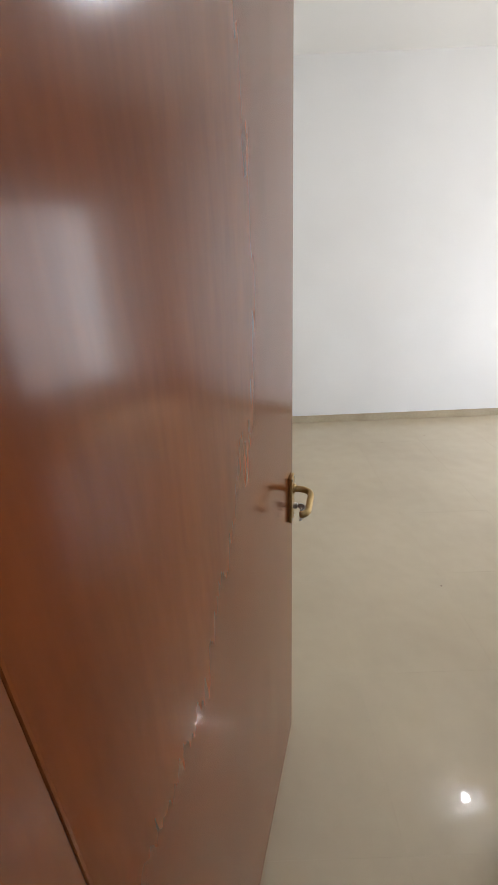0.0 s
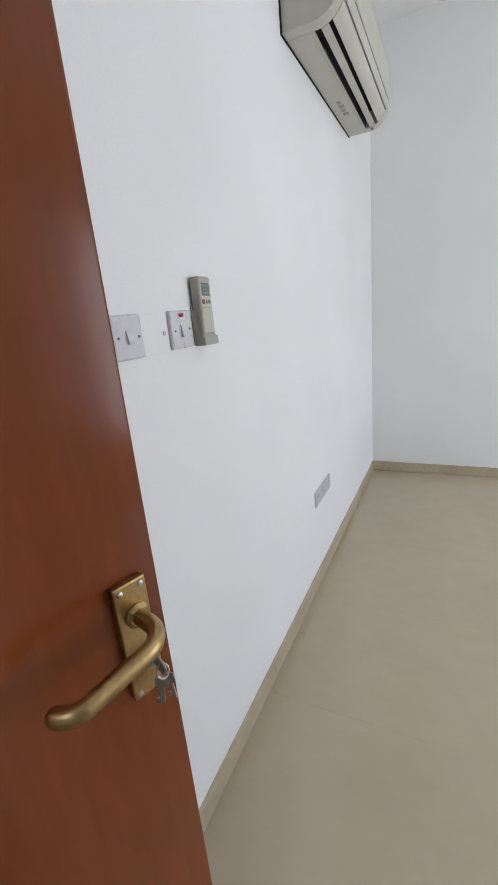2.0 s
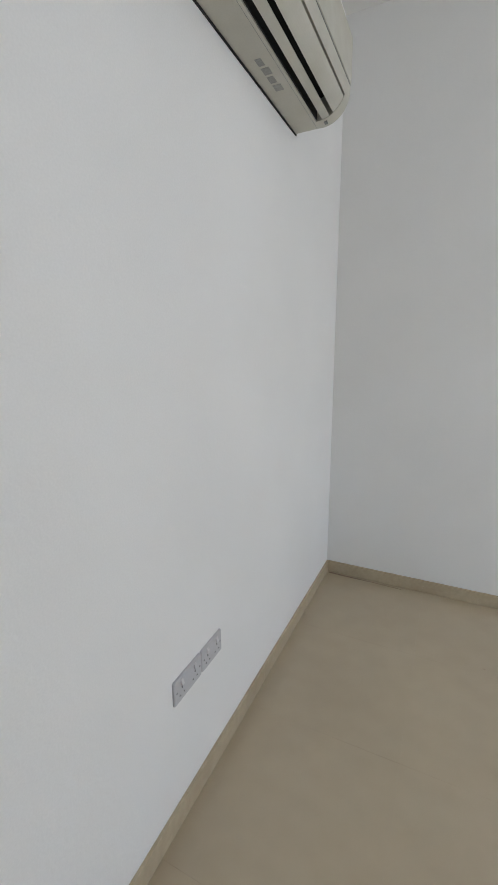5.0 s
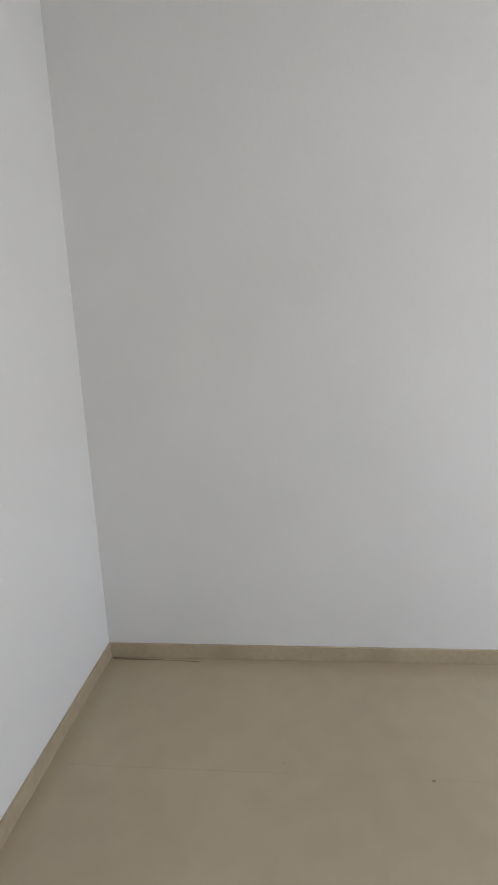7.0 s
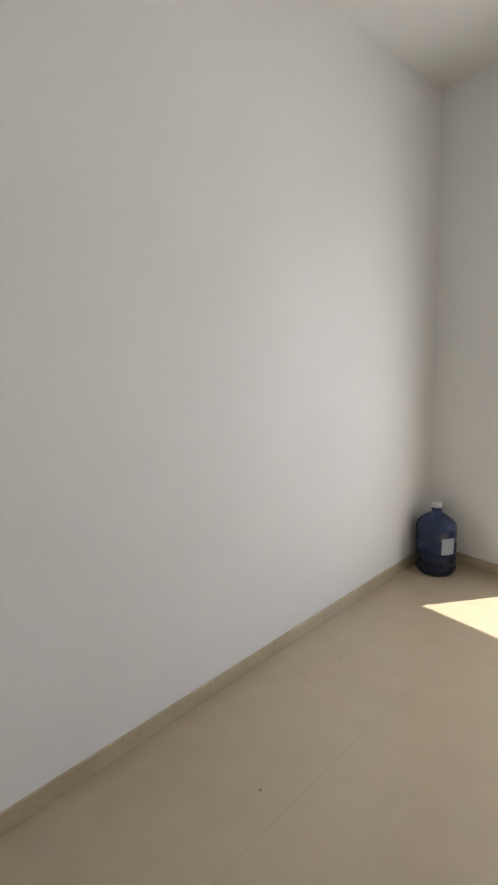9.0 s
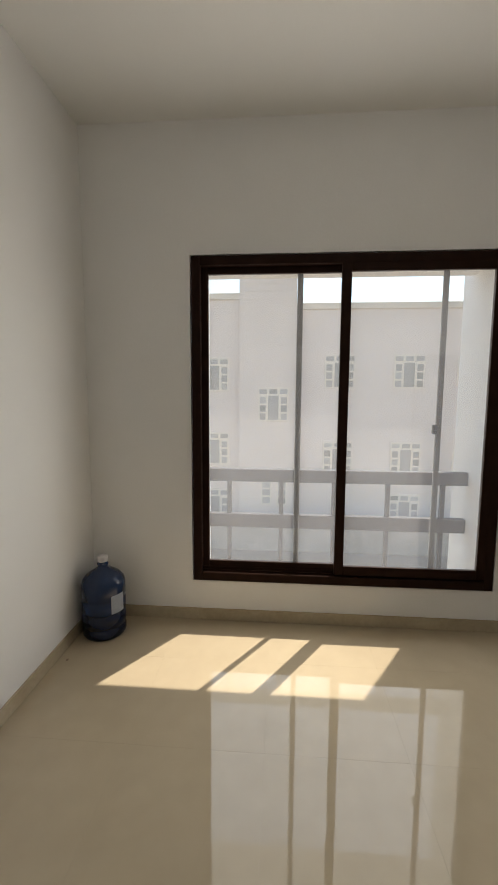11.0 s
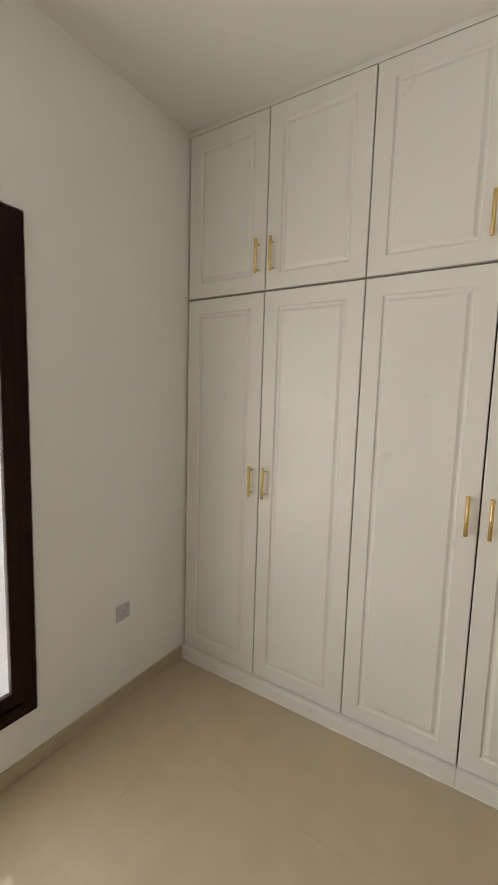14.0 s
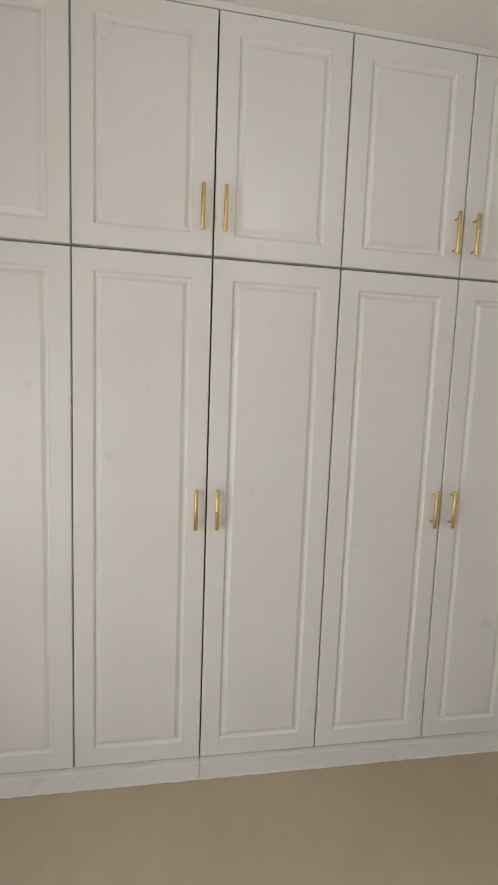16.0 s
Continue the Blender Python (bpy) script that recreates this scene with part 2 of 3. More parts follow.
# ---- the room ----
RX, RY, RZ = 4.03, 3.56, 3.115       # inner size: east wall, north wall, ceiling
SY = -0.50                           # inner face of the door wall
WIN = (0.955, 2.880, 0.270, 2.350)   # window opening: y0, y1, z0, z1
DX0, DX1, DZ = 0.028, 0.96, 2.14      # door opening
OUT = 4.58                           # outer face of the window wall

structure("wall_west", solid(-0.2, SY - 0.15, 0, 0, RY + 0.2, RZ), M_WALL, "white painted plaster wall with switches and air conditioner", "wall")
structure("wall_north", solid(0, RY, 0, OUT, RY + 0.2, RZ), M_WALL, "plain white painted plaster wall", "wall")
bm = bmesh.new()
box(bm, RX, SY - 0.15, 0, OUT, WIN[0], RZ)
box(bm, RX, WIN[1], 0, OUT, RY, RZ)
# outer piers added past the measured reveal, to cut off the sun patch
box(bm, OUT, WIN[0] - 0.22, -0.3, OUT + 0.16, WIN[0], RZ)
box(bm, OUT, WIN[1], -0.3, OUT + 0.16, WIN[1] + 0.22, RZ)
box(bm, RX, WIN[0], 0, 4.10, WIN[1], WIN[2])
box(bm, 4.10, WIN[0], 0, OUT, WIN[1], 0.085)
box(bm, RX, WIN[0], WIN[3], OUT, WIN[1], RZ)
structure("wall_east", bm, M_WALL, "white painted wall around a deep window opening", "wall")
bm = bmesh.new()
box(bm, 0, SY - 0.15, DZ, DX1, SY, RZ)
box(bm, DX1, SY - 0.15, 0, RX, SY, RZ)
structure("wall_south", bm, M_WALL, "white painted wall with the room's doorway", "wall")
structure("ceiling", solid(-0.2, SY - 0.15, RZ, OUT, RY + 0.2, RZ + 0.2), M_CEIL, "plain white painted flat ceiling", "ceiling")
# hallway outside the door, closed round
structure("hall_wall_west", solid(-1.0, -2.2, 0, -0.85, SY - 0.15, RZ), M_WALL, "plain white hallway wall", "wall")
structure("hall_wall_east", solid(1.9, -2.2, 0, 2.05, SY - 0.15, RZ), M_WALL, "plain white hallway wall", "wall")
structure("hall_wall_south", solid(-1.0, -2.35, 0, 2.05, -2.2, RZ), M_WALL, "plain white hallway wall", "wall")
structure("hall_wall_north", solid(-1.0, SY - 0.15, 0, -0.2, SY, RZ), M_WALL, "plain white hallway wall", "wall")
structure("hall_ceiling", solid(-1.0, -2.35, RZ, 2.05, SY - 0.15, RZ + 0.2), M_CEIL, "plain white hallway ceiling", "ceiling")

# skirting of cut floor tile, in lengths
BH, BT = 0.078, 0.011


def skirting(name, x0, y0, x1, y1):
    holder = thing(name, "beige polished tile skirting along the wall foot", "skirting", kind="structure")
    along_x = abs(x1 - x0) > abs(y1 - y0)
    length = (x1 - x0) if along_x else (y1 - y0)
    at = 0.0
    while at < length - 0.01:
        end = min(at + 0.6, length)
        if along_x:
            b = solid(x0 + at + 0.0001, min(y0, y1), 0.001, x0 + end - 0.0001, max(y0, y1), BH, bevel=0.0008)
        else:
            b = solid(min(x0, x1), y0 + at + 0.0001, 0.001, max(x0, x1), y0 + end - 0.0001, BH, bevel=0.0008)
        part("skirting_tile", b, M_BASE, holder)
        at = end


skirting("baseboard_west", 0.0, SY, BT, RY - BT)
skirting("baseboard_north", 0.0, RY - BT, RX, RY)
skirting("baseboard_east", RX - BT, 0.02, RX, RY - BT)


# ---- window ----
def window():
    w = thing("window_1", "dark bronze aluminium sliding window with dusty clear panes", "window", kind="structure")
    y0, y1, z0, z1 = 0.968, 2.868, 0.28, 2.338
    f = 0.055

    def ring(a0, a1, b0, b1, wd, x0, x1, bev=0.003, bot=None):
        bm = bmesh.new()
        bot = bot or wd
        box(bm, x0, a0, b0, x1, a0 + wd, b1, bevel=bev)
        box(bm, x0, a1 - wd, b0, x1, a1, b1, bevel=bev)
        box(bm, x0 + 0.001, a0 + wd, b0, x1 - 0.001, a1 - wd, b0 + bot, bevel=bev)
        box(bm, x0 + 0.001, a0 + wd, b1 - wd, x1 - 0.001, a1 - wd, b1, bevel=bev)
        return bm

    part("window_frame", ring(y0, y1, z0, z1, f, RX - 0.02, 4.10), M_ALU, w)
    part("sill_track", solid(RX + 0.005, y0 + f, z0 + f, 4.095, y1 - f, z0 + f + 0.012, bevel=0.002), M_ALU, w)
    part("track_rib", solid(4.046, y0 + f, z0 + f + 0.012, 4.050, y1 - f, z0 + f + 0.03), M_ALU, w)
    left = part("sash", ring(1.895, y1 - f + 0.01, z0 + f + 0.014, z1 - f + 0.01, 0.052, 4.056, 4.086), M_ALU, w)
    right = part("sash", ring(y0 + f - 0.01, 1.955, z0 + f + 0.014, z1 - f + 0.01, 0.058, 4.012, 4.042), M_ALU, w)
    for sash, a0, a1, x in ((left, 1.94, 2.78, 4.071), (right, 1.06, 1.90, 4.027)):
        p = part("pane", solid(x - 0.003, a0, 0.385, x + 0.003, a1, 2.245), M_GLASS, sash)
        p.visible_shadow = False
    for a in (2.180, 1.305):
        part("screen_stile", solid(4.088, a, 0.345, 4.100, a + 0.036, 2.285, bevel=0.003), M_BAR, w, "grey aluminium upright")
    part("latch", solid(4.062, 1.338, 1.262, 4.090, 1.366, 1.322, bevel=0.005), M_RUBBER, w, "black plastic pull latch")
    part("outer_sill", solid(4.10, WIN[0] + 0.001, 0.081, OUT + 0.03, WIN[1] - 0.001, 0.097, bevel=0.004), M_CONC, w)


window()


# ---- guard rail outside ----
def guard_rail():
    g = thing("guard_rail", "grey painted metal guard rail outside the window", "railing")
    x = 4.46
    a0, a1 = WIN[0] + 0.002, WIN[1] - 0.002
    part("top_rail", solid(x, a0, 0.855, x + 0.06, a1, 0.950, bevel=0.004), M_RAIL, g)
    part("lower_rail", solid(x + 0.005, a0, 0.500, x + 0.055, a1, 0.605, bevel=0.004), M_RAIL, g)
    for k in range(5):
        y = 2.690 - 0.392 * k
        part("post", solid(x + 0.015, y - 0.016, 0.097, x + 0.045, y + 0.016, 0.858, bevel=0.003), M_RAIL, g)


guard_rail()


# ---- door ----
def door():
    phi = 17.1
    d = thing("door_1", "glossy dark brown varnished wooden door standing open", "door",
              pose(0.030, -0.501, 0, 0, 0, 90 - phi), kind="structure")
    # local x runs from hinge to free edge; the room side face is at y = 0 and the leaf lies behind it
    W = 0.90
    part("leaf", solid(0, 0, 0.008, W, 0.042, 2.115, bevel=0.003, seg=2), M_WOOD, d)
    h = part("lock_plate", solid(W - 0.058, -0.010, 0.986, W - 0.020, 0, 1.128, bevel=0.0025, seg=2), M_BRASS, d, "aged brass lock plate")
    for z in (0.994, 1.120):
        for x in (W - 0.051, W - 0.027):
            b = lathe([(0.0032, 0.0), (0.0032, 0.0012), (0.0014, 0.0018)], 12)
            bmesh.ops.rotate(b, verts=b.verts, matrix=Matrix.Rotation(radians(90), 3, "X"))
            bmesh.ops.translate(b, verts=b.verts, vec=(x, -0.010, z))
            part("screw", b, M_STEEL, h)
    pts, cx, z = [], W - 0.037, 1.088
    for k in range(4):
        pts.append((cx, -0.006 - 0.010 * k, z))
    for k in range(1, 10):
        a = math.pi / 2 * k / 9
        pts.append((cx - 0.026 * (1 - math.cos(a)), -0.036 - 0.026 * math.sin(a), z - 0.0004 * k))
    for k in range(1, 8):
        pts.append((cx - 0.026 - 0.0085 * k, -0.062 - 0.0004 * k, z - 0.0036 - 0.0008 * k))
    for k in range(1, 8):
        a = math.pi / 2.2 * k / 7
        pts.append((cx - 0.0855 - 0.022 * math.sin(a), -0.0648 + 0.022 * (1 - math.cos(a)), z - 0.0092 - 0.0002 * k))
    part("lever_handle", tube(pts, [0.0088] * (len(pts) - 2) + [0.0084, 0.0066], 18, 1.08), M_BRASS, d, "bent aged brass lever handle", smooth=True)
    b = lathe([(0.014, 0), (0.014, 0.006), (0.0105, 0.009)], 24)
    bmesh.ops.rotate(b, verts=b.verts, matrix=Matrix.Rotation(radians(90), 3, "X"))
    bmesh.ops.translate(b, verts=b.verts, vec=(cx, -0.008, z))
    part("rose", b, M_BRASS, d)
    b = lathe([(0.0085, 0), (0.0085, 0.010), (0.007, 0.011)], 20)
    bmesh.ops.rotate(b, verts=b.verts, matrix=Matrix.Rotation(radians(90), 3, "X"))
    bmesh.ops.translate(b, verts=b.verts, vec=(cx + 0.004, -0.010, 1.030))
    part("lock_cylinder", b, M_STEEL, d)
    # three hinges
    for zz in (0.25, 1.05, 1.85):
        part("hinge", lathe([(0.007, zz - 0.05), (0.008, zz - 0.048), (0.008, zz + 0.048), (0.007, zz + 0.05)], 14, -0.006, -0.004), M_BRASS, d)
    # latch plate on the free edge
    part("edge_plate", solid(W - 0.001, 0.012, 0.95, W + 0.0015, 0.032, 1.15), M_BRASS, d)
    return d.matrix_world.copy(), W, cx


DOOR_M, DOOR_W, KEY_X = door()


def keys():
    k = thing("key_bunch", "steel keys on a wire ring hanging in the door lock", "keys", DOOR_M.copy())
    x, z = KEY_X + 0.004, 1.030
    part("key_blade", solid(x - 0.0012, -0.026, z - 0.004, x + 0.0012, -0.018, z + 0.004, bevel=0.0006), M_STEEL, k)
    b = lathe([(0.009, -0.0012), (0.0098, 0), (0.009, 0.0012)], 20)
    bmesh.ops.rotate(b, verts=b.verts, matrix=Matrix.Rotation(radians(90), 3, "Y"))
    bmesh.ops.translate(b, verts=b.verts, vec=(x, -0.032, z))
    part("key_bow", b, M_STEEL, k)
    loop = [(x + 0.007 * math.sin(a), -0.034 + 0.003 * math.cos(a), z - 0.006 + 0.007 * math.cos(a)) for a in [2 * math.pi * i / 20 for i in range(21)]]
    part("key_ring", tube(loop, 0.0011, 8), M_STEEL, k)
    for off, tilt, turn in ((-0.003, 0.10, 55), (0.005, -0.12, 25)):
        b = solid(-0.0010, -0.007, -0.014, 0.0010, 0.007, 0.0, bevel=0.0006)
        box(b, -0.0010, -0.003, -0.034, 0.0010, 0.003, -0.013, bevel=0.0005)
        box(b, -0.0010, 0.002, -0.032, 0.0010, 0.0065, -0.027, bevel=0.0004)
        bmesh.ops.rotate(b, verts=b.verts, matrix=Matrix.Rotation(tilt, 3, "X"))
        bmesh.ops.rotate(b, verts=b.verts, matrix=Matrix.Rotation(radians(turn), 3, "Z"))
        bmesh.ops.translate(b, verts=b.verts, vec=(x + off, -0.034, z - 0.011))
        part("hanging_key", b, M_STEEL, k)


keys()


def door_frame():
    f = thing("door_frame", "dark brown varnished wooden door frame in the doorway", "door frame", kind="structure")
    part("jamb", solid(0.0, SY - 0.15, 0, DX0, SY - 0.0006, DZ, bevel=0.001), M_WOOD, f)
    part("jamb", solid(DX1 - 0.03, SY - 0.15, 0, DX1 - 0.001, SY - 0.006, DZ, bevel=0.003), M_WOOD, f)
    part("head", solid(DX0, SY - 0.15, DZ - 0.02, DX1 - 0.03, SY - 0.006, DZ - 0.001, bevel=0.003), M_WOOD, f)


door_frame()

# ---- built-in wardrobes ----
COLS = [4.020, 3.505, 2.978, 2.450, 1.926, 1.398, 0.945]
PL, JZ, TZ = 0.080, 2.204, 3.086
GAP = 0.0028
FACE = 0.0       # front of the doors


def raised_door(x0, x1, z0, z1):
    """A routed panel door: flat frame, moulded groove, raised field."""
    bm = bmesh.new()
    th = 0.019
    inset = 0.078
    steps = [(0.0, -0.0050), (0.0008, -0.0024), (0.0024, -0.0007), (0.0048, 0.0), (inset, 0.0), (inset + 0.002, -0.0025), (inset + 0.007, -0.0088), (inset + 0.014, -0.0098), (inset + 0.020, -0.0078), (inset + 0.029, -0.0025), (inset + 0.032, -0.0010)]
    rings = []
    for off, d in steps:
        rings.append([bm.verts.new((x, FACE + d, z)) for x, z in ((x0 + off, z0 + off), (x1 - off, z0 + off), (x1 - off, z1 - off), (x0 + off, z1 - off))])
    back = [bm.verts.new((x, FACE - th, z)) for x, z in ((x0, z0), (x1, z0), (x1, z1), (x0, z1))]
    for a, b in zip([back] + rings, rings):
        for i in range(4):
            bm.faces.new((a[i], a[(i + 1) % 4], b[(i + 1) % 4], b[i]))
    bm.faces.new(rings[-1])
    bm.faces.new(back[::-1])
    return bm


def bar_handle(parent, x, z0, z1, out=0.034):
    b = tube([(x, FACE + out, z0), (x, FACE + out, z0 + 0.001), (x, FACE + out, z1 - 0.001), (x, FACE + out, z1)], [0.0066, 0.0080, 0.0080, 0.0066], 14)
    for z in (z0 + 0.022, z1 - 0.022):
        c = tube([(x, FACE - 0.001, z), (x, FACE + out, z)], 0.0042, 10)
        me = bpy.data.meshes.new("post")
        c.to_mesh(me)
        c.free()
        b.from_mesh(me)
        bpy.data.meshes.remove(me)
    part("handle", b, M_GOLD, parent, "slim brushed gold bar handle", smooth=True)


def wardrobe_unit(k, upper):
    xa, xb = COLS[2 * k + 2], COLS[2 * k]
    z0, z1 = (JZ + 0.003, TZ) if upper else (PL, JZ - 0.003)
    name = "overhead_cupboard" if upper else "wardrobe"
    lab = "white lacquered overhead cupboard with two panel doors, under the ceiling" if upper else "tall white lacquered wardrobe with two panel doors and gold handles"
    w = thing(name, lab, "cupboard" if upper else "wardrobe", group="overhead cupboards along the wall" if upper else "wardrobes along the wall")
    t = 0.018
    bm = bmesh.new()
    y0, y1 = SY + 0.004, FACE - 0.021
    box(bm, xa + 0.001, y0, z0, xa + t, y1, z1)
    box(bm, xb - t, y0, z0, xb - 0.001, y1, z1)
    box(bm, xa + t, y0, z0, xb - t, y1, z0 + t)
    box(bm, xa + t, y0, z1 - t, xb - t, y1, z1)
    box(bm, xa + t, y0, z0 + t, xb - t, y0 + 0.006, z1 - t)
    part("body", bm, M_CARC, w)
    mid = COLS[2 * k + 1]
    for a, b, hx in ((xa, mid, mid - 0.043), (mid, xb, mid + 0.043)):
        d = part("door", raised_door(a + GAP, b - GAP, z0 + 0.002, z1 - 0.002), M_LACQ, w)
        if upper:
            bar_handle(d, hx, 2.290, 2.458)
        else:
            bar_handle(d, hx, 1.118, 1.286)


for k in range(3):
    wardrobe_unit(k, False)
    wardrobe_unit(k, True)


def plinth():
    """Two butted boards that stand a little proud of the doors, sealed to the tiles."""
    p = thing("wardrobe_plinth", "white lacquered plinth under the wardrobes on tiled floor", "plinth")
    for x0, x1 in ((0.945, 2.4495), (2.4505, RX - 0.012)):
        part("plinth_board", solid(x0, SY + 0.003, 0.0, x1, FACE + 0.026, PL - 0.002, bevel=0.003, seg=2), M_LACQ, p)
    rnd = random.Random(11)
    n = 120
    bead = [(0.95 + (RX - 0.975) * k / n, FACE + 0.0265, 0.003) for k in range(n + 1)]
    part("sealant_bead", tube(bead, [rnd.uniform(0.0025, 0.0055) for k in bead], 8), M_LACQ, p, "uneven white sealant bead", smooth=True)


plinth()
tagged(part("wardrobe_filler", solid(0.945, SY + 0.003, TZ + 0.003, RX - 0.002, FACE - 0.004, RZ - 0.001), M_LACQ),
       "white filler strip between cupboards and ceiling", "trim", kind="structure")
tagged(part("wardrobe_side_panel", solid(0.926, SY + 0.003, 0.0, 0.9445, FACE, RZ - 0.001, bevel=0.0015), M_LACQ),
       "white lacquered end panel of the wardrobe row", "panel")


# ---- switches, sockets, remote ----
def plate(parent, y0, z0, w, h, face=0.0105, mat=None):
    """A wall plate on the west wall with softly rounded front edges."""
    bm = solid(0.0, y0, z0, face, y0 + w, z0 + h)
    posts = [e for e in bm.edges if abs(e.verts[0].co.x - e.verts[1].co.x) > 1e-5]
    bmesh.ops.bevel(bm, geom=posts, offset=0.006, segments=4, profile=0.5, affect="EDGES")
    front = [e for e in bm.edges if all(v.co.x > face - 1e-5 for v in e.verts)]
    bmesh.ops.bevel(bm, geom=front, offset=0.0055, segments=4, profile=0.5, affect="EDGES")
    return part("face_plate", bm, mat or M_PLAST, parent)


def screw(parent, y, z, x=0.0105, mat=None):
    b = lathe([(0.0032, 0), (0.0032, 0.0006), (0.0015, 0.001)], 12)
    bmesh.ops.rotate(b, verts=b.verts, matrix=Matrix.Rotation(radians(90), 3, "Y"))
    bmesh.ops.translate(b, verts=b.verts, vec=(x, y, z))
    s = part("screw", b, mat or M_GREY, parent)
    part("slot", solid(x + 0.0008, y - 0.0024, z - 0.0005, x + 0.0012, y + 0.0024, z + 0.0005), M_HOLE, s)


def rocker(parent, y, z, w, h, x=0.0105):
    bm = extrude_profile([(x - 0.001, z - h / 2), (x + 0.0068, z - h / 2), (x + 0.0018, z + h / 2), (x - 0.001, z + h / 2)], y - w / 2, y + w / 2)
    part("rocker", bm, M_PLAST, parent)


s1 = thing("light_switch", "white plastic single light switch on the white wall", "light switch")
plate(s1, 0.664, 1.314, 0.088, 0.086)
rocker(s1, 0.708, 1.357, 0.016, 0.026)
screw(s1, 0.678, 1.357)
screw(s1, 0.738, 1.357)
s2 = thing("isolator_switch", "white plastic isolator switch with red indicator beside the remote", "light switch")
plate(s2, 0.851, 1.317, 0.088, 0.086)
rocker(s2, 0.897, 1.357, 0.017, 0.028)
part("indicator", solid(0.0102, 0.886, 1.388, 0.0120, 0.904, 1.396, bevel=0.0008), M_RED, s2, "red neon indicator lens")
screw(s2, 0.866, 1.358)
screw(s2, 0.926, 1.360)
bp = thing("blank_plate", "painted-over blank plate with one plug between the switches", "wall plate")
part("cover", solid(0.0, 0.7535, 1.314, 0.0018, 0.850, 1.400, bevel=0.0006), M_WALL, bp)
b = lathe([(0.0048, 0), (0.0048, 0.003), (0.003, 0.0045)], 14)
bmesh.ops.rotate(b, verts=b.verts, matrix=Matrix.Rotation(radians(90), 3, "Y"))
bmesh.ops.translate(b, verts=b.verts, vec=(0.0018, 0.833, 1.356))
part("plug", b, M_PLAST, bp)


def rounded_block(x0, x1, y0, y1, z0, z1, corner, edge, waist=0.0):
    """A slim upright case: rounded corners, softened front rim and a slightly drawn-in waist."""
    bm = solid(x0, y0, z0, x1, y1, z1)
    ends = [e for e in bm.edges if abs(e.verts[0].co.x - e.verts[1].co.x) > 1e-5]
    bmesh.ops.bevel(bm, geom=ends, offset=corner, segments=5, profile=0.5, affect="EDGES")
    rim = [e for e in bm.edges if all(v.co.x > x1 - 1e-5 for v in e.verts)]
    bmesh.ops.bevel(bm, geom=rim, offset=edge, segments=3, profile=0.5, affect="EDGES")
    if waist:
        bmesh.ops.bisect_plane(bm, geom=bm.verts[:] + bm.edges[:] + bm.faces[:], plane_co=(0, 0, z0 + (z1 - z0) * 0.5), plane_no=(0, 0, 1))
        for v in bm.verts:
            u = (v.co.z - z0) / (z1 - z0)
            v.co.y += (0.5 * (y0 + y1) - v.co.y) * waist * math.sin(math.pi * min(max(u, 0), 1))
    return bm


def remote():
    h = thing("remote_holder", "ivory plastic remote control cradle screwed to the wall", "holder")
    part("back_plate", rounded_block(0.0, 0.004, 0.9545, 1.0195, 1.316, 1.415, 0.006, 0.001), M_IVORY, h)
    for y0, y1 in ((0.9545, 0.9570), (1.0170, 1.0195)):
        part("side_wall", extrude_profile([(0.004, 1.318), (0.030, 1.318), (0.030, 1.334), (0.017, 1.352), (0.014, 1.398), (0.004, 1.404)], y0, y1), M_IVORY, h)
    part("floor_plate", solid(0.004, 0.9570, 1.316, 0.0305, 1.0170, 1.3195, bevel=0.0008), M_IVORY, h)
    part("front_lip", solid(0.0300, 0.9545, 1.316, 0.0330, 1.0195, 1.337, bevel=0.0012, seg=2), M_IVORY, h)
    r = thing("remote_control", "ivory air conditioner remote with small screen, standing in its cradle", "remote control")
    part("case", rounded_block(0.006, 0.0285, 0.9575, 1.0165, 1.3205, 1.478, 0.009, 0.005, 0.05), M_IVORY, r)
    part("bezel", rounded_block(0.0280, 0.0293, 0.9645, 1.0095, 1.406, 1.470, 0.003, 0.0006), M_CREAM, r)
    part("brand_strip", solid(0.0291, 0.968, 1.4655, 0.0296, 1.006, 1.4675), M_GREY, r, "thin grey strip")
    lcd = part("screen", solid(0.0290, 0.969, 1.433, 0.0299, 1.006, 1.463, bevel=0.0004), M_LCD, r, "grey-green liquid crystal display")
    for y, z, w, hh in ((0.972, 1.455, 0.012, 0.003), (0.988, 1.455, 0.010, 0.003), (0.974, 1.446, 0.020, 0.002), (0.977, 1.438, 0.024, 0.003)):
        part("segment", solid(0.0298, y, z, 0.0301, y + w, z + hh), M_GREY, lcd)
    part("flap", rounded_block(0.0280, 0.0298, 0.9625, 1.0115, 1.346, 1.403, 0.003, 0.001), M_CREAM, r)
    for y, mat, rad, lab in ((0.9735, M_PINK, 0.0064, "red round power button"), (0.9885, M_GREY, 0.0050, ""), (1.0005, M_GREY, 0.0050, "")):
        b = lathe([(rad, 0), (rad, 0.0012), (rad * 0.8, 0.002)], 18)
        bmesh.ops.rotate(b, verts=b.verts, matrix=Matrix.Rotation(radians(90), 3, "Y"))
        bmesh.ops.translate(b, verts=b.verts, vec=(0.0290, y, 1.419))
        part("button", b, mat, r, lab)


remote()


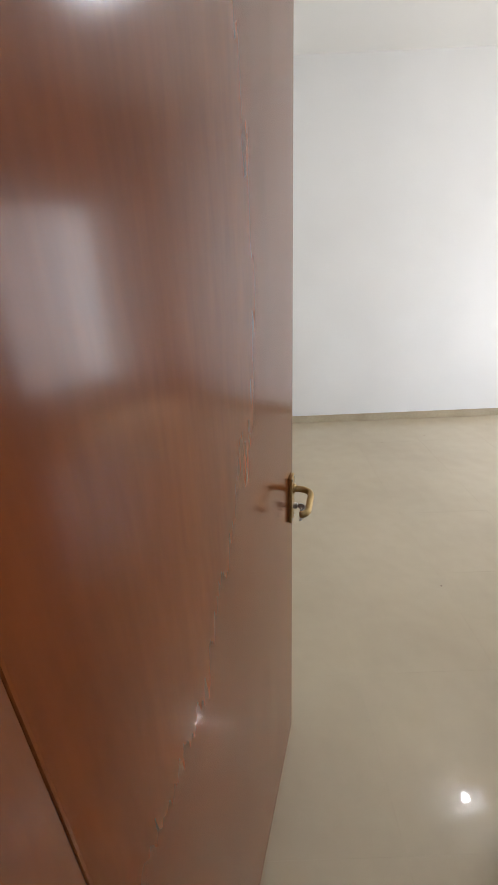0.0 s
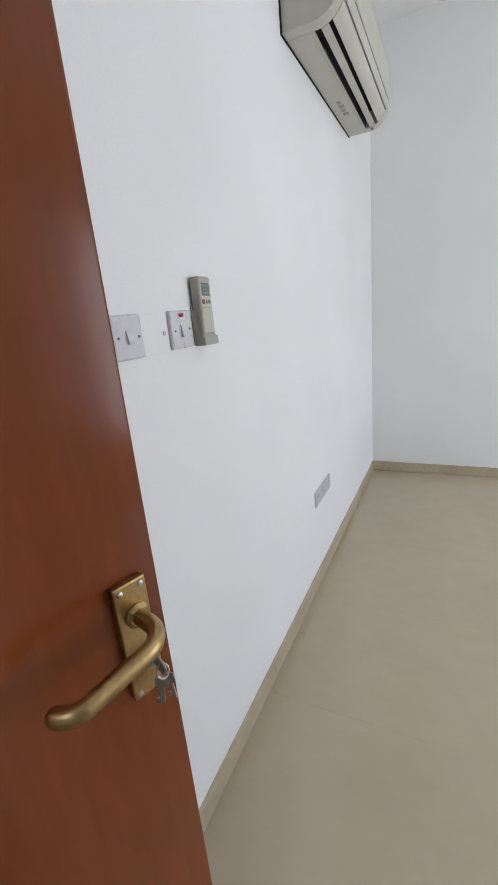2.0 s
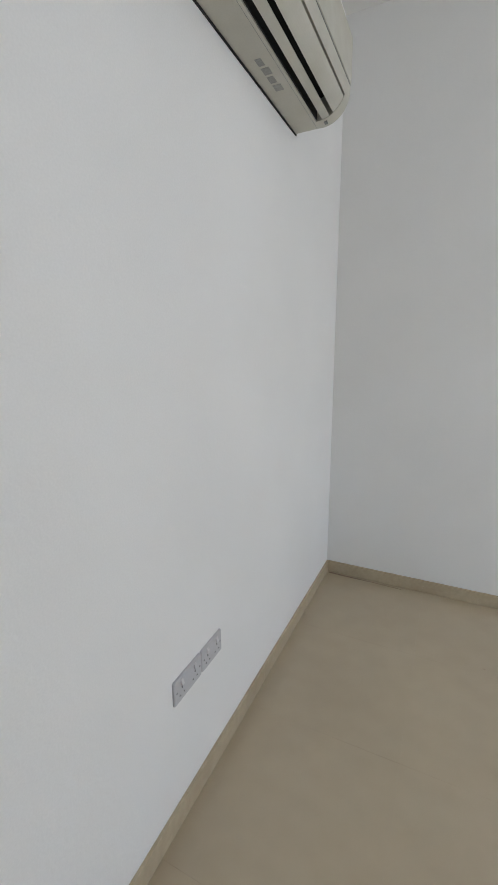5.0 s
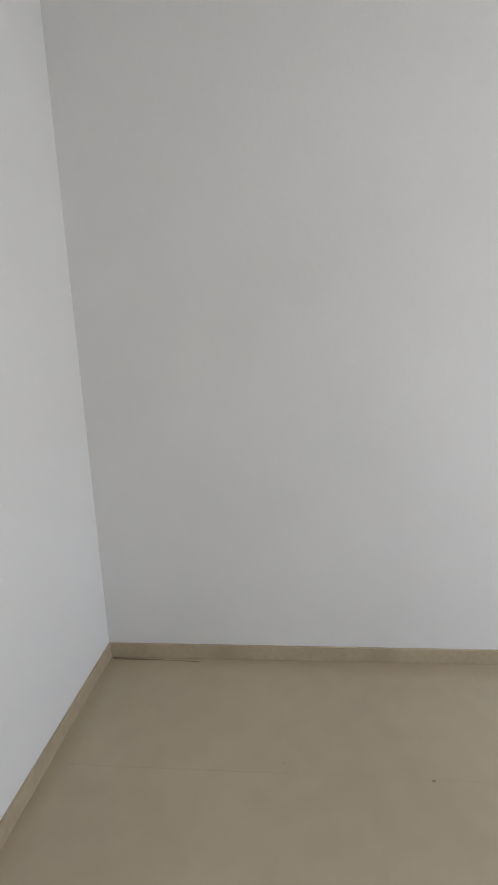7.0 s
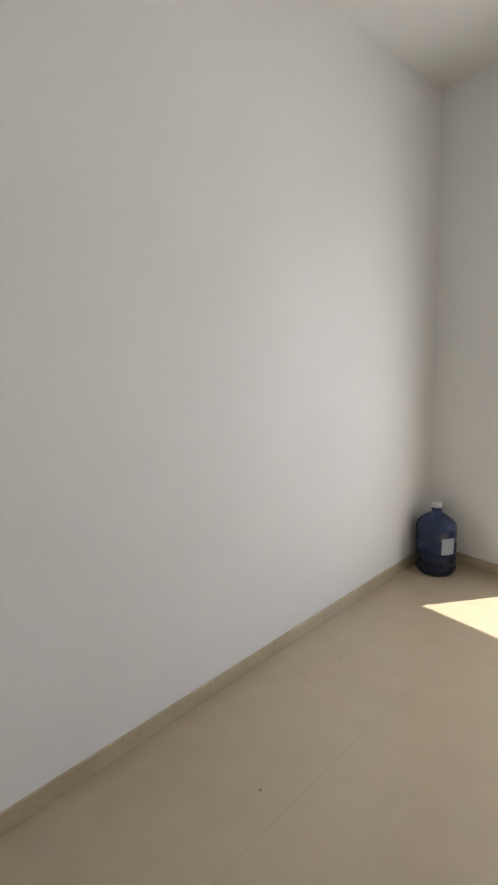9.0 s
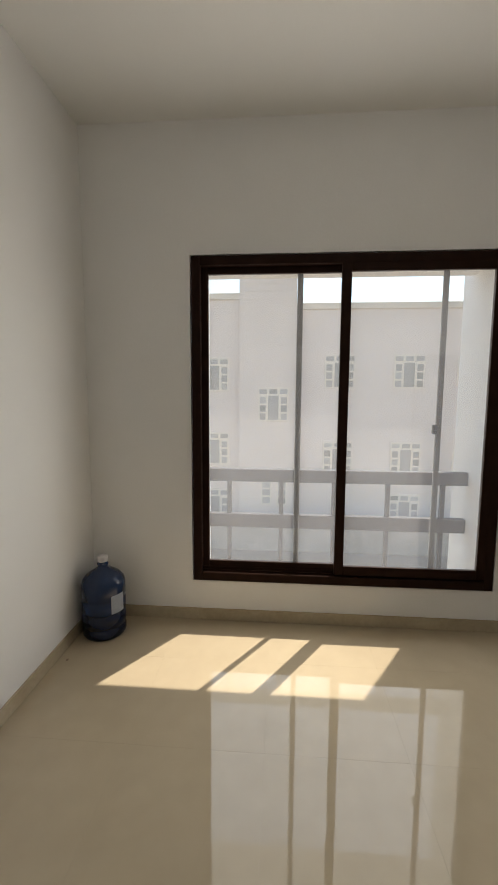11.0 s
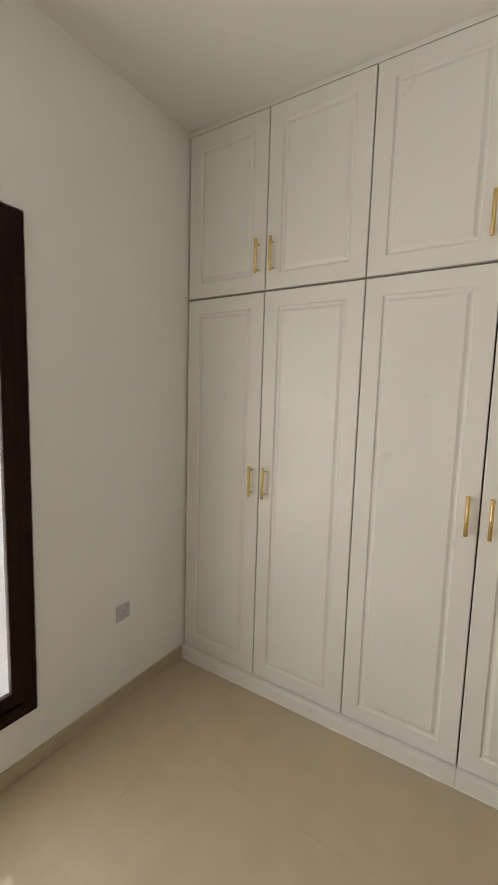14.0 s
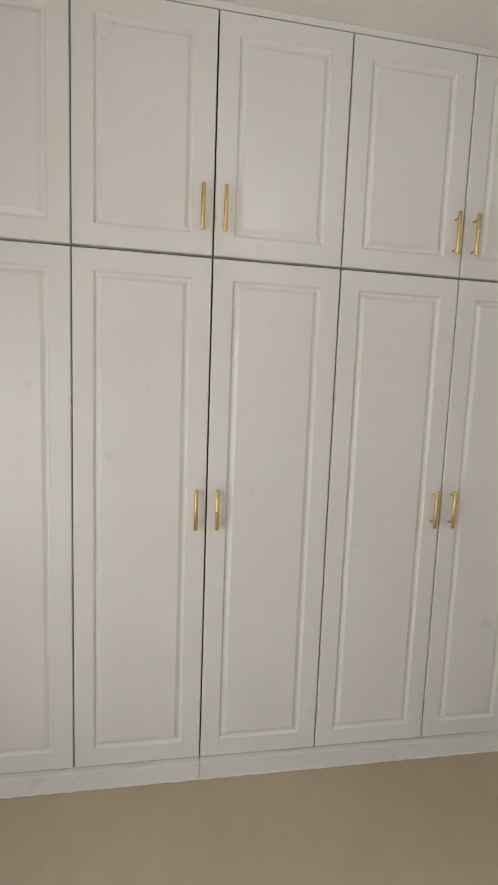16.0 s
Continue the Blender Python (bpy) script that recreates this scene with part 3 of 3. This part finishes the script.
def socket_west(y0, w, label, outlets):
    s = thing("power_socket", label, "power socket", group="sockets on the walls")
    plate(s, y0, 0.432, w, 0.082, 0.008, M_SOCK)
    for c in outlets:
        for dy, dz, ww, hh in ((0, 0.014, 0.004, 0.008), (-0.011, -0.008, 0.0065, 0.004), (0.011, -0.008, 0.0065, 0.004)):
            part("pin_hole", solid(0.0078, y0 + c + dy - ww / 2, 0.462 + dz - hh / 2, 0.0083, y0 + c + dy + ww / 2, 0.462 + dz + hh / 2), M_HOLE, s)
        rocker(s, y0 + c, 0.496, 0.010, 0.017, 0.008)
    for c in (0.012, w - 0.012):
        screw(s, y0 + c, 0.473, 0.008)


socket_west(1.862, 0.146, "greyish plastic double power socket low on the wall", (0.038, 0.108))
socket_west(2.012, 0.126, "greyish plastic twin outlet plate low on the wall", (0.034, 0.092))
s = thing("power_socket", "greyish plastic single power socket low beside the window", "power socket", group="sockets on the walls")
bm = solid(RX - 0.0085, 0.440, 0.462, RX, 0.526, 0.548)
bmesh.ops.bevel(bm, geom=[e for e in bm.edges if all(v.co.x < RX - 0.008 for v in e.verts)], offset=0.005, segments=3, profile=0.7, affect="EDGES")
part("face_plate", bm, M_SOCK, s)
for dy, dz, ww, hh in ((0, 0.008, 0.004, 0.008), (-0.011, -0.014, 0.0065, 0.004), (0.011, -0.014, 0.0065, 0.004)):
    part("pin_hole", solid(RX - 0.009, 0.483 + dy - ww / 2, 0.50 + dz - hh / 2, RX - 0.0083, 0.483 + dy + ww / 2, 0.50 + dz + hh / 2), M_HOLE, s)
part("rocker", solid(RX - 0.012, 0.478, 0.523, RX - 0.008, 0.488, 0.540, bevel=0.001), M_PLAST, s)


# ---- air conditioner ----
def air_conditioner():
    a = thing("air_conditioner", "cream plastic split air conditioner mounted high on the wall", "air conditioner")
    y0, y1, z = 1.745, 2.830, 2.292
    R, cx, cz = 0.100, 0.115, z + 0.100    # rounded lower front of the case

    def arc(a0, a1, n, r=R):
        return [(cx + r * math.cos(radians(a0 + (a1 - a0) * k / n)), cz + r * math.sin(radians(a0 + (a1 - a0) * k / n))) for k in range(n + 1)]

    def shell(a0, a1, n, thick):
        return arc(a0, a1, n) + arc(a1, a0, n, R - thick)

    top = [(0.215, z + 0.250), (0.208, z + 0.278), (0.190, z + 0.292), (0.004, z + 0.295)]
    out = [(0.004, z)] + arc(-90, 0, 12) + top
    inner = [(0.004, z), (0.102, z), (0.102, z + 0.075), (0.150, z + 0.090)] + arc(-20, 0, 3) + top
    end = 0.055
    part("body", extrude_profile(inner, y0 + end, y1 - end), M_CREAM, a)
    for s0, s1 in ((y0, y0 + end), (y1 - end, y1)):
        b = extrude_profile(out, s0, s1)
        rim = [e for e in b.edges if abs(e.verts[0].co.y - e.verts[1].co.y) < 1e-6]
        bmesh.ops.bevel(b, geom=rim, offset=0.004, segments=2, profile=0.6, affect="EDGES")
        part("end_cap", b, M_CREAM, a)
    # black lining puts the shade of the outlet slots into the colour
    part("outlet_lining", extrude_profile([(0.1022, z + 0.006), (0.106, z + 0.006), (0.106, z + 0.068), (0.152, z + 0.083), (0.196, z + 0.064), (0.196, z + 0.070), (0.150, z + 0.0895), (0.1022, z + 0.0745)], y0 + end, y1 - end), M_SHADE, a)
    part("louvre", extrude_profile(shell(-83, -67, 5, 0.005), y0 + end + 0.004, y1 - end - 0.004), M_CREAM, a)
    part("louvre", extrude_profile(shell(-58, -25, 8, 0.005), y0 + end + 0.004, y1 - end - 0.004), M_CREAM, a)
    part("front_panel", solid(0.2145, y0 + 0.004, z + 0.116, 0.219, y1 - 0.004, z + 0.262, bevel=0.002), M_CREAM, a)
    part("panel_gap", solid(0.2140, y0 + 0.004, z + 0.1130, 0.2160, y1 - 0.004, z + 0.1155), M_GREY, a)
    # mounting plate reaches past the case; its near-black rim paints the shadow line
    part("mounting_plate", solid(0.0, y0 - 0.004, z - 0.005, 0.0045, y1 + 0.003, z + 0.290), M_SHADE, a)
    part("seam", solid(0.092, y0 + end, z - 0.0006, 0.0928, y1 - 0.004, z + 0.0004), M_GREY, a)
    # unreadable grey mark under the case and indicator lamps on the end
    for k, w in enumerate((0.020, 0.026, 0.022, 0.028)):
        part("mark", solid(0.040, 2.360 + 0.046 * k, z - 0.0006, 0.040 + w, 2.395 + 0.046 * k, z + 0.0004), M_MARK, a)
    part("indicator_window", solid(0.128, y1 - 0.040, z - 0.001, 0.140, y1 - 0.020, z + 0.004), M_GREY, a)


air_conditioner()


# ---- water bottle ----
def bottle():
    w = thing("water_bottle", "translucent dark blue water cooler bottle standing in the corner", "water bottle", pose(3.825, 3.405, 0))
    R = 0.132
    prof = [(0.085, 0.0), (R - 0.012, 0.004), (R, 0.022), (R, 0.055), (R - 0.006, 0.064), (R - 0.006, 0.074), (R, 0.083), (R, 0.135), (R - 0.007, 0.145), (R - 0.007, 0.158),
            (R, 0.168), (R, 0.225), (R - 0.007, 0.235), (R - 0.007, 0.248), (R, 0.258), (R, 0.330), (R - 0.006, 0.355), (R - 0.030, 0.385), (0.062, 0.412), (0.034, 0.428),
            (0.028, 0.440), (0.028, 0.468)]
    part("body", lathe([q for q in prof if q[1] >= 0.158], 56), M_BLUE, w, smooth=True)
    part("filled_base", lathe([q for q in prof if q[1] <= 0.158], 56), M_WATER, w, "dark navy part still filled with water", smooth=True)
    part("neck_ring", lathe([(0.030, 0.446), (0.034, 0.449), (0.034, 0.455), (0.030, 0.458)], 32), M_BLUE, w, smooth=True)
    part("cap", lathe([(0.029, 0.466), (0.031, 0.470), (0.031, 0.496), (0.027, 0.502)], 32), M_PLAST, w, "white plastic cap")
    bm = bmesh.new()
    rows = []
    for z in (0.17, 0.285):
        rows.append([bm.verts.new(((R + 0.0016) * math.cos(a), (R + 0.0016) * math.sin(a), z)) for a in [radians(222 + 5 * i) for i in range(9)]])
    for i in range(8):
        bm.faces.new((rows[0][i], rows[0][i + 1], rows[1][i + 1], rows[1][i]))
    part("label", bm, M_LABEL, w, "pale blue paper label")


bottle()


# ---- outside ----
structure("ground", solid(4.0, -260, -7.0, 420, 260, -6.6), M_SAND, "pale sunlit sandy ground", "ground")
structure("road", solid(19.6, -120, -6.6, 22.3, 120, -6.57), M_ROAD, "sand-covered pale street between the houses", "road")
tagged(part("boundary_wall", solid(22.4, -60, -6.6, 22.65, 60, -4.9, bevel=0.02), M_GREYWALL), "low grey concrete garden wall along the street", "wall")


def facade_window(parent, x, yc, zc, big):
    """A white gridded window: tall centre light, small side lights, fan lights above."""
    w = 1.75 if big else 0.62
    h = 1.95 if big else 1.5
    fr = part("window", solid(x - 0.05, yc - w / 2, zc - h / 2, x + 0.02, yc + w / 2, zc + h / 2, bevel=0.01), M_FFRM, parent)
    cells = []
    if big:
        cells.append((-0.30, 0.30, -h / 2 + 0.1, h / 2 - 0.48))
        for s in (-1, 1):
            for r in range(3):
                z = -h / 2 + 0.1 + r * 0.46
                cells.append((s * 0.60 - 0.17, s * 0.60 + 0.17, z, z + 0.36))
        for c in (-0.58, 0, 0.58):
            cells.append((c - 0.22, c + 0.22, h / 2 - 0.38, h / 2 - 0.12))
    else:
        for r in range(3):
            cells.append((-0.22, 0.22, -h / 2 + 0.1 + r * 0.46, -h / 2 + 0.46 + r * 0.46))
    for a, b, c, d in cells:
        part("pane", solid(x - 0.054, yc + a, zc + c, x - 0.030, yc + b, zc + d), M_FWIN, fr)


def house(label, y0, y1, top, x, windows, storeys, boarded=False):
    hs = thing("apartment_house", label, "house")
    part("wall", solid(x, y0, -6.6, x + 12, y1, top), M_STONE, hs)
    part("parapet", solid(x - 0.10, y0 - 0.08, top - 0.02, x + 12.1, y1 + 0.08, top + 0.35, bevel=0.03), M_STONE2, hs)
    for z in storeys:
        part("string_course", solid(x - 0.06, y0, z, x + 0.01, y1, z + 0.16, bevel=0.02), M_STONE2, hs)
    if boarded:
        me = mesh_of("board_joint", solid(x - 0.012, y0 + 0.02, -0.015, x + 0.002, y1 - 0.02, 0.015), M_STONE2)
        for k in range(int((top + 6.2) / 0.42)):
            ob = new("board_joint", me)
            ob.parent = hs
            ob.location.z = -6.2 + 0.42 * k
    for yc, zc, big in windows:
        facade_window(hs, x, yc, zc, big)


house("beige rendered three-storey apartment house across the street", -30, 1.45, 6.4, 26.0,
      [(y, z, b) for z in (2.9, -2.1) for y, b in ((-1.05, True), (-4.95, True), (-7.9, False), (-12.5, True), (-16.0, True), (-20, False))] + [(-5.0, -5.2, True), (-1.0, -5.2, False), (-12.5, -5.2, True)],
      (-3.6,))
house("pale beige rendered apartment tower with gridded white windows", 1.5, 4.7, 9.6, 25.2,
      [(2.75, 1.0, True), (3.1, -4.1, False), (2.2, -4.1, False)], (-3.0,), True)
house("pale beige rendered lower apartment block beside the tower", 4.75, 34, 6.9, 25.6,
      [(y, z, b) for z in (2.7, -1.6, -5.0) for y, b in ((6.2, True), (10.5, False), (14, True), (18, True), (23, False), (28, True))], (-3.4,))


def ceiling_lamp():
    """A bare bulb in a batten holder at the middle of the ceiling."""
    l = thing("ceiling_lamp", "lit white bulb in a plain holder on the ceiling", "lamp", pose(2.05, 1.50, RZ))
    part("holder", lathe([(0.022, -0.055), (0.030, -0.050), (0.034, -0.020), (0.055, -0.012), (0.058, -0.001)], 32), M_PLAST, l, smooth=True)
    part("bulb", lathe([(0.003, -0.118), (0.014, -0.115), (0.022, -0.108), (0.027, -0.097), (0.028, -0.086), (0.025, -0.072), (0.019, -0.060), (0.016, -0.052)], 32), M_BULB, l, "glowing opal bulb", smooth=True)


def assumed_hall_lamp():
    """An unseen globe, assumed and added to brighten the door and doorway floor."""
    l = thing("assumed_hall_lamp", "unseen globe lamp assumed on the hallway ceiling, added to brighten the doorway", "lamp", pose(0.60, -1.45, RZ))
    part("base", lathe([(0.050, -0.030), (0.060, -0.026), (0.064, -0.001)], 32), M_PLAST, l, smooth=True)
    globe = [(0.004 + 0.096 * math.sin(math.pi * k / 14), -0.126 - 0.098 * math.cos(math.pi * k / 14)) for k in range(14)]
    part("globe", lathe(globe, 40), M_GLOBE, l, "glowing opal globe of the added hallway lamp", smooth=True)


assumed_hall_lamp()
ceiling_lamp()


def floor_dirt():
    """A brown grout smear by the north skirting and a few specks of dirt."""
    bm = bmesh.new()
    n = 14
    lo, hi = [], []
    for i in range(n + 1):
        u = i / n
        x = 0.02 + 0.46 * u
        w = 0.010 * (1 - u) + 0.004 + 0.003 * math.sin(7 * u)
        y = RY - BT - 0.002 - 0.018 * u
        lo.append(bm.verts.new((x, y - w, 0.0008)))
        hi.append(bm.verts.new((x, y, 0.0008)))
    for i in range(n):
        bm.faces.new((lo[i], lo[i + 1], hi[i + 1], hi[i]))
    tagged(part("grout_smear", bm, M_STAIN), "dark brown grout smear on the floor along the skirting", "stain")
    rnd = random.Random(3)
    bm = bmesh.new()
    for x, y, r in ((1.435, 2.956, 0.009), (3.53, 3.50, 0.013), (1.883, 3.074, 0.008), (1.183, 1.062, 0.008), (2.58, 3.416, 0.008), (2.62, 3.30, 0.006), (1.60, 2.70, 0.005), (0.9, 3.0, 0.005)):
        ring = [bm.verts.new((x + r * rnd.uniform(0.5, 1.2) * math.cos(a), y + 0.6 * r * rnd.uniform(0.5, 1.2) * math.sin(a), 0.0007)) for a in [2 * math.pi * k / 9 for k in range(9)]]
        top = bm.verts.new((x, y, 0.0016))
        for k in range(9):
            bm.faces.new((ring[k], ring[(k + 1) % 9], top))
    tagged(part("dirt_specks", bm, M_STAIN), "small brown specks of dirt on the tiles", "dirt", kind="stuff")


floor_dirt()


# ---- floor tiles ----
def floor():
    f = thing("floor", "glossy cream polished porcelain tile floor", "floor", kind="structure")
    part("screed", solid(-1.0, -2.2, -0.15, OUT, RY + 0.2, -0.0006), M_GROUT, f)
    rnd = random.Random(7)
    size, cache = 0.6, {}

    def tile(x0, y0, x1, y1):
        key = (round(x1 - x0, 3), round(y1 - y0, 3))
        if key not in cache:
            a, b = key[0] / 2 - 0.00015, key[1] / 2 - 0.00015
            cache[key] = mesh_of("floor_tile", solid(-a, -b, -0.0065, a, b, 0.0, bevel=0.00015), M_TILE)
        o = new("floor_tile", cache[key])
        o.parent = f
        o.matrix_local = pose((x0 + x1) / 2, (y0 + y1) / 2, 0, rnd.uniform(-0.025, 0.025), rnd.uniform(-0.025, 0.025), 0)

    xs = [0.0] + [0.0 + size * i for i in range(1, 7)] + [RX]
    ys = [SY, -0.04, 0.56, 1.16, 1.76, 2.36, 2.96, RY]
    for a0, a1 in zip(xs, xs[1:]):
        for b0, b1 in zip(ys, ys[1:]):
            tile(a0, b0, a1, b1)
    for a0, a1 in zip([-0.85, -0.25, 0.35, 0.95, 1.55], [-0.25, 0.35, 0.95, 1.55, 1.9]):
        for b0, b1 in zip([-2.2, -1.65, -1.05], [-1.65, -1.05, SY]):
            tile(a0, b0, a1, b1)


floor()
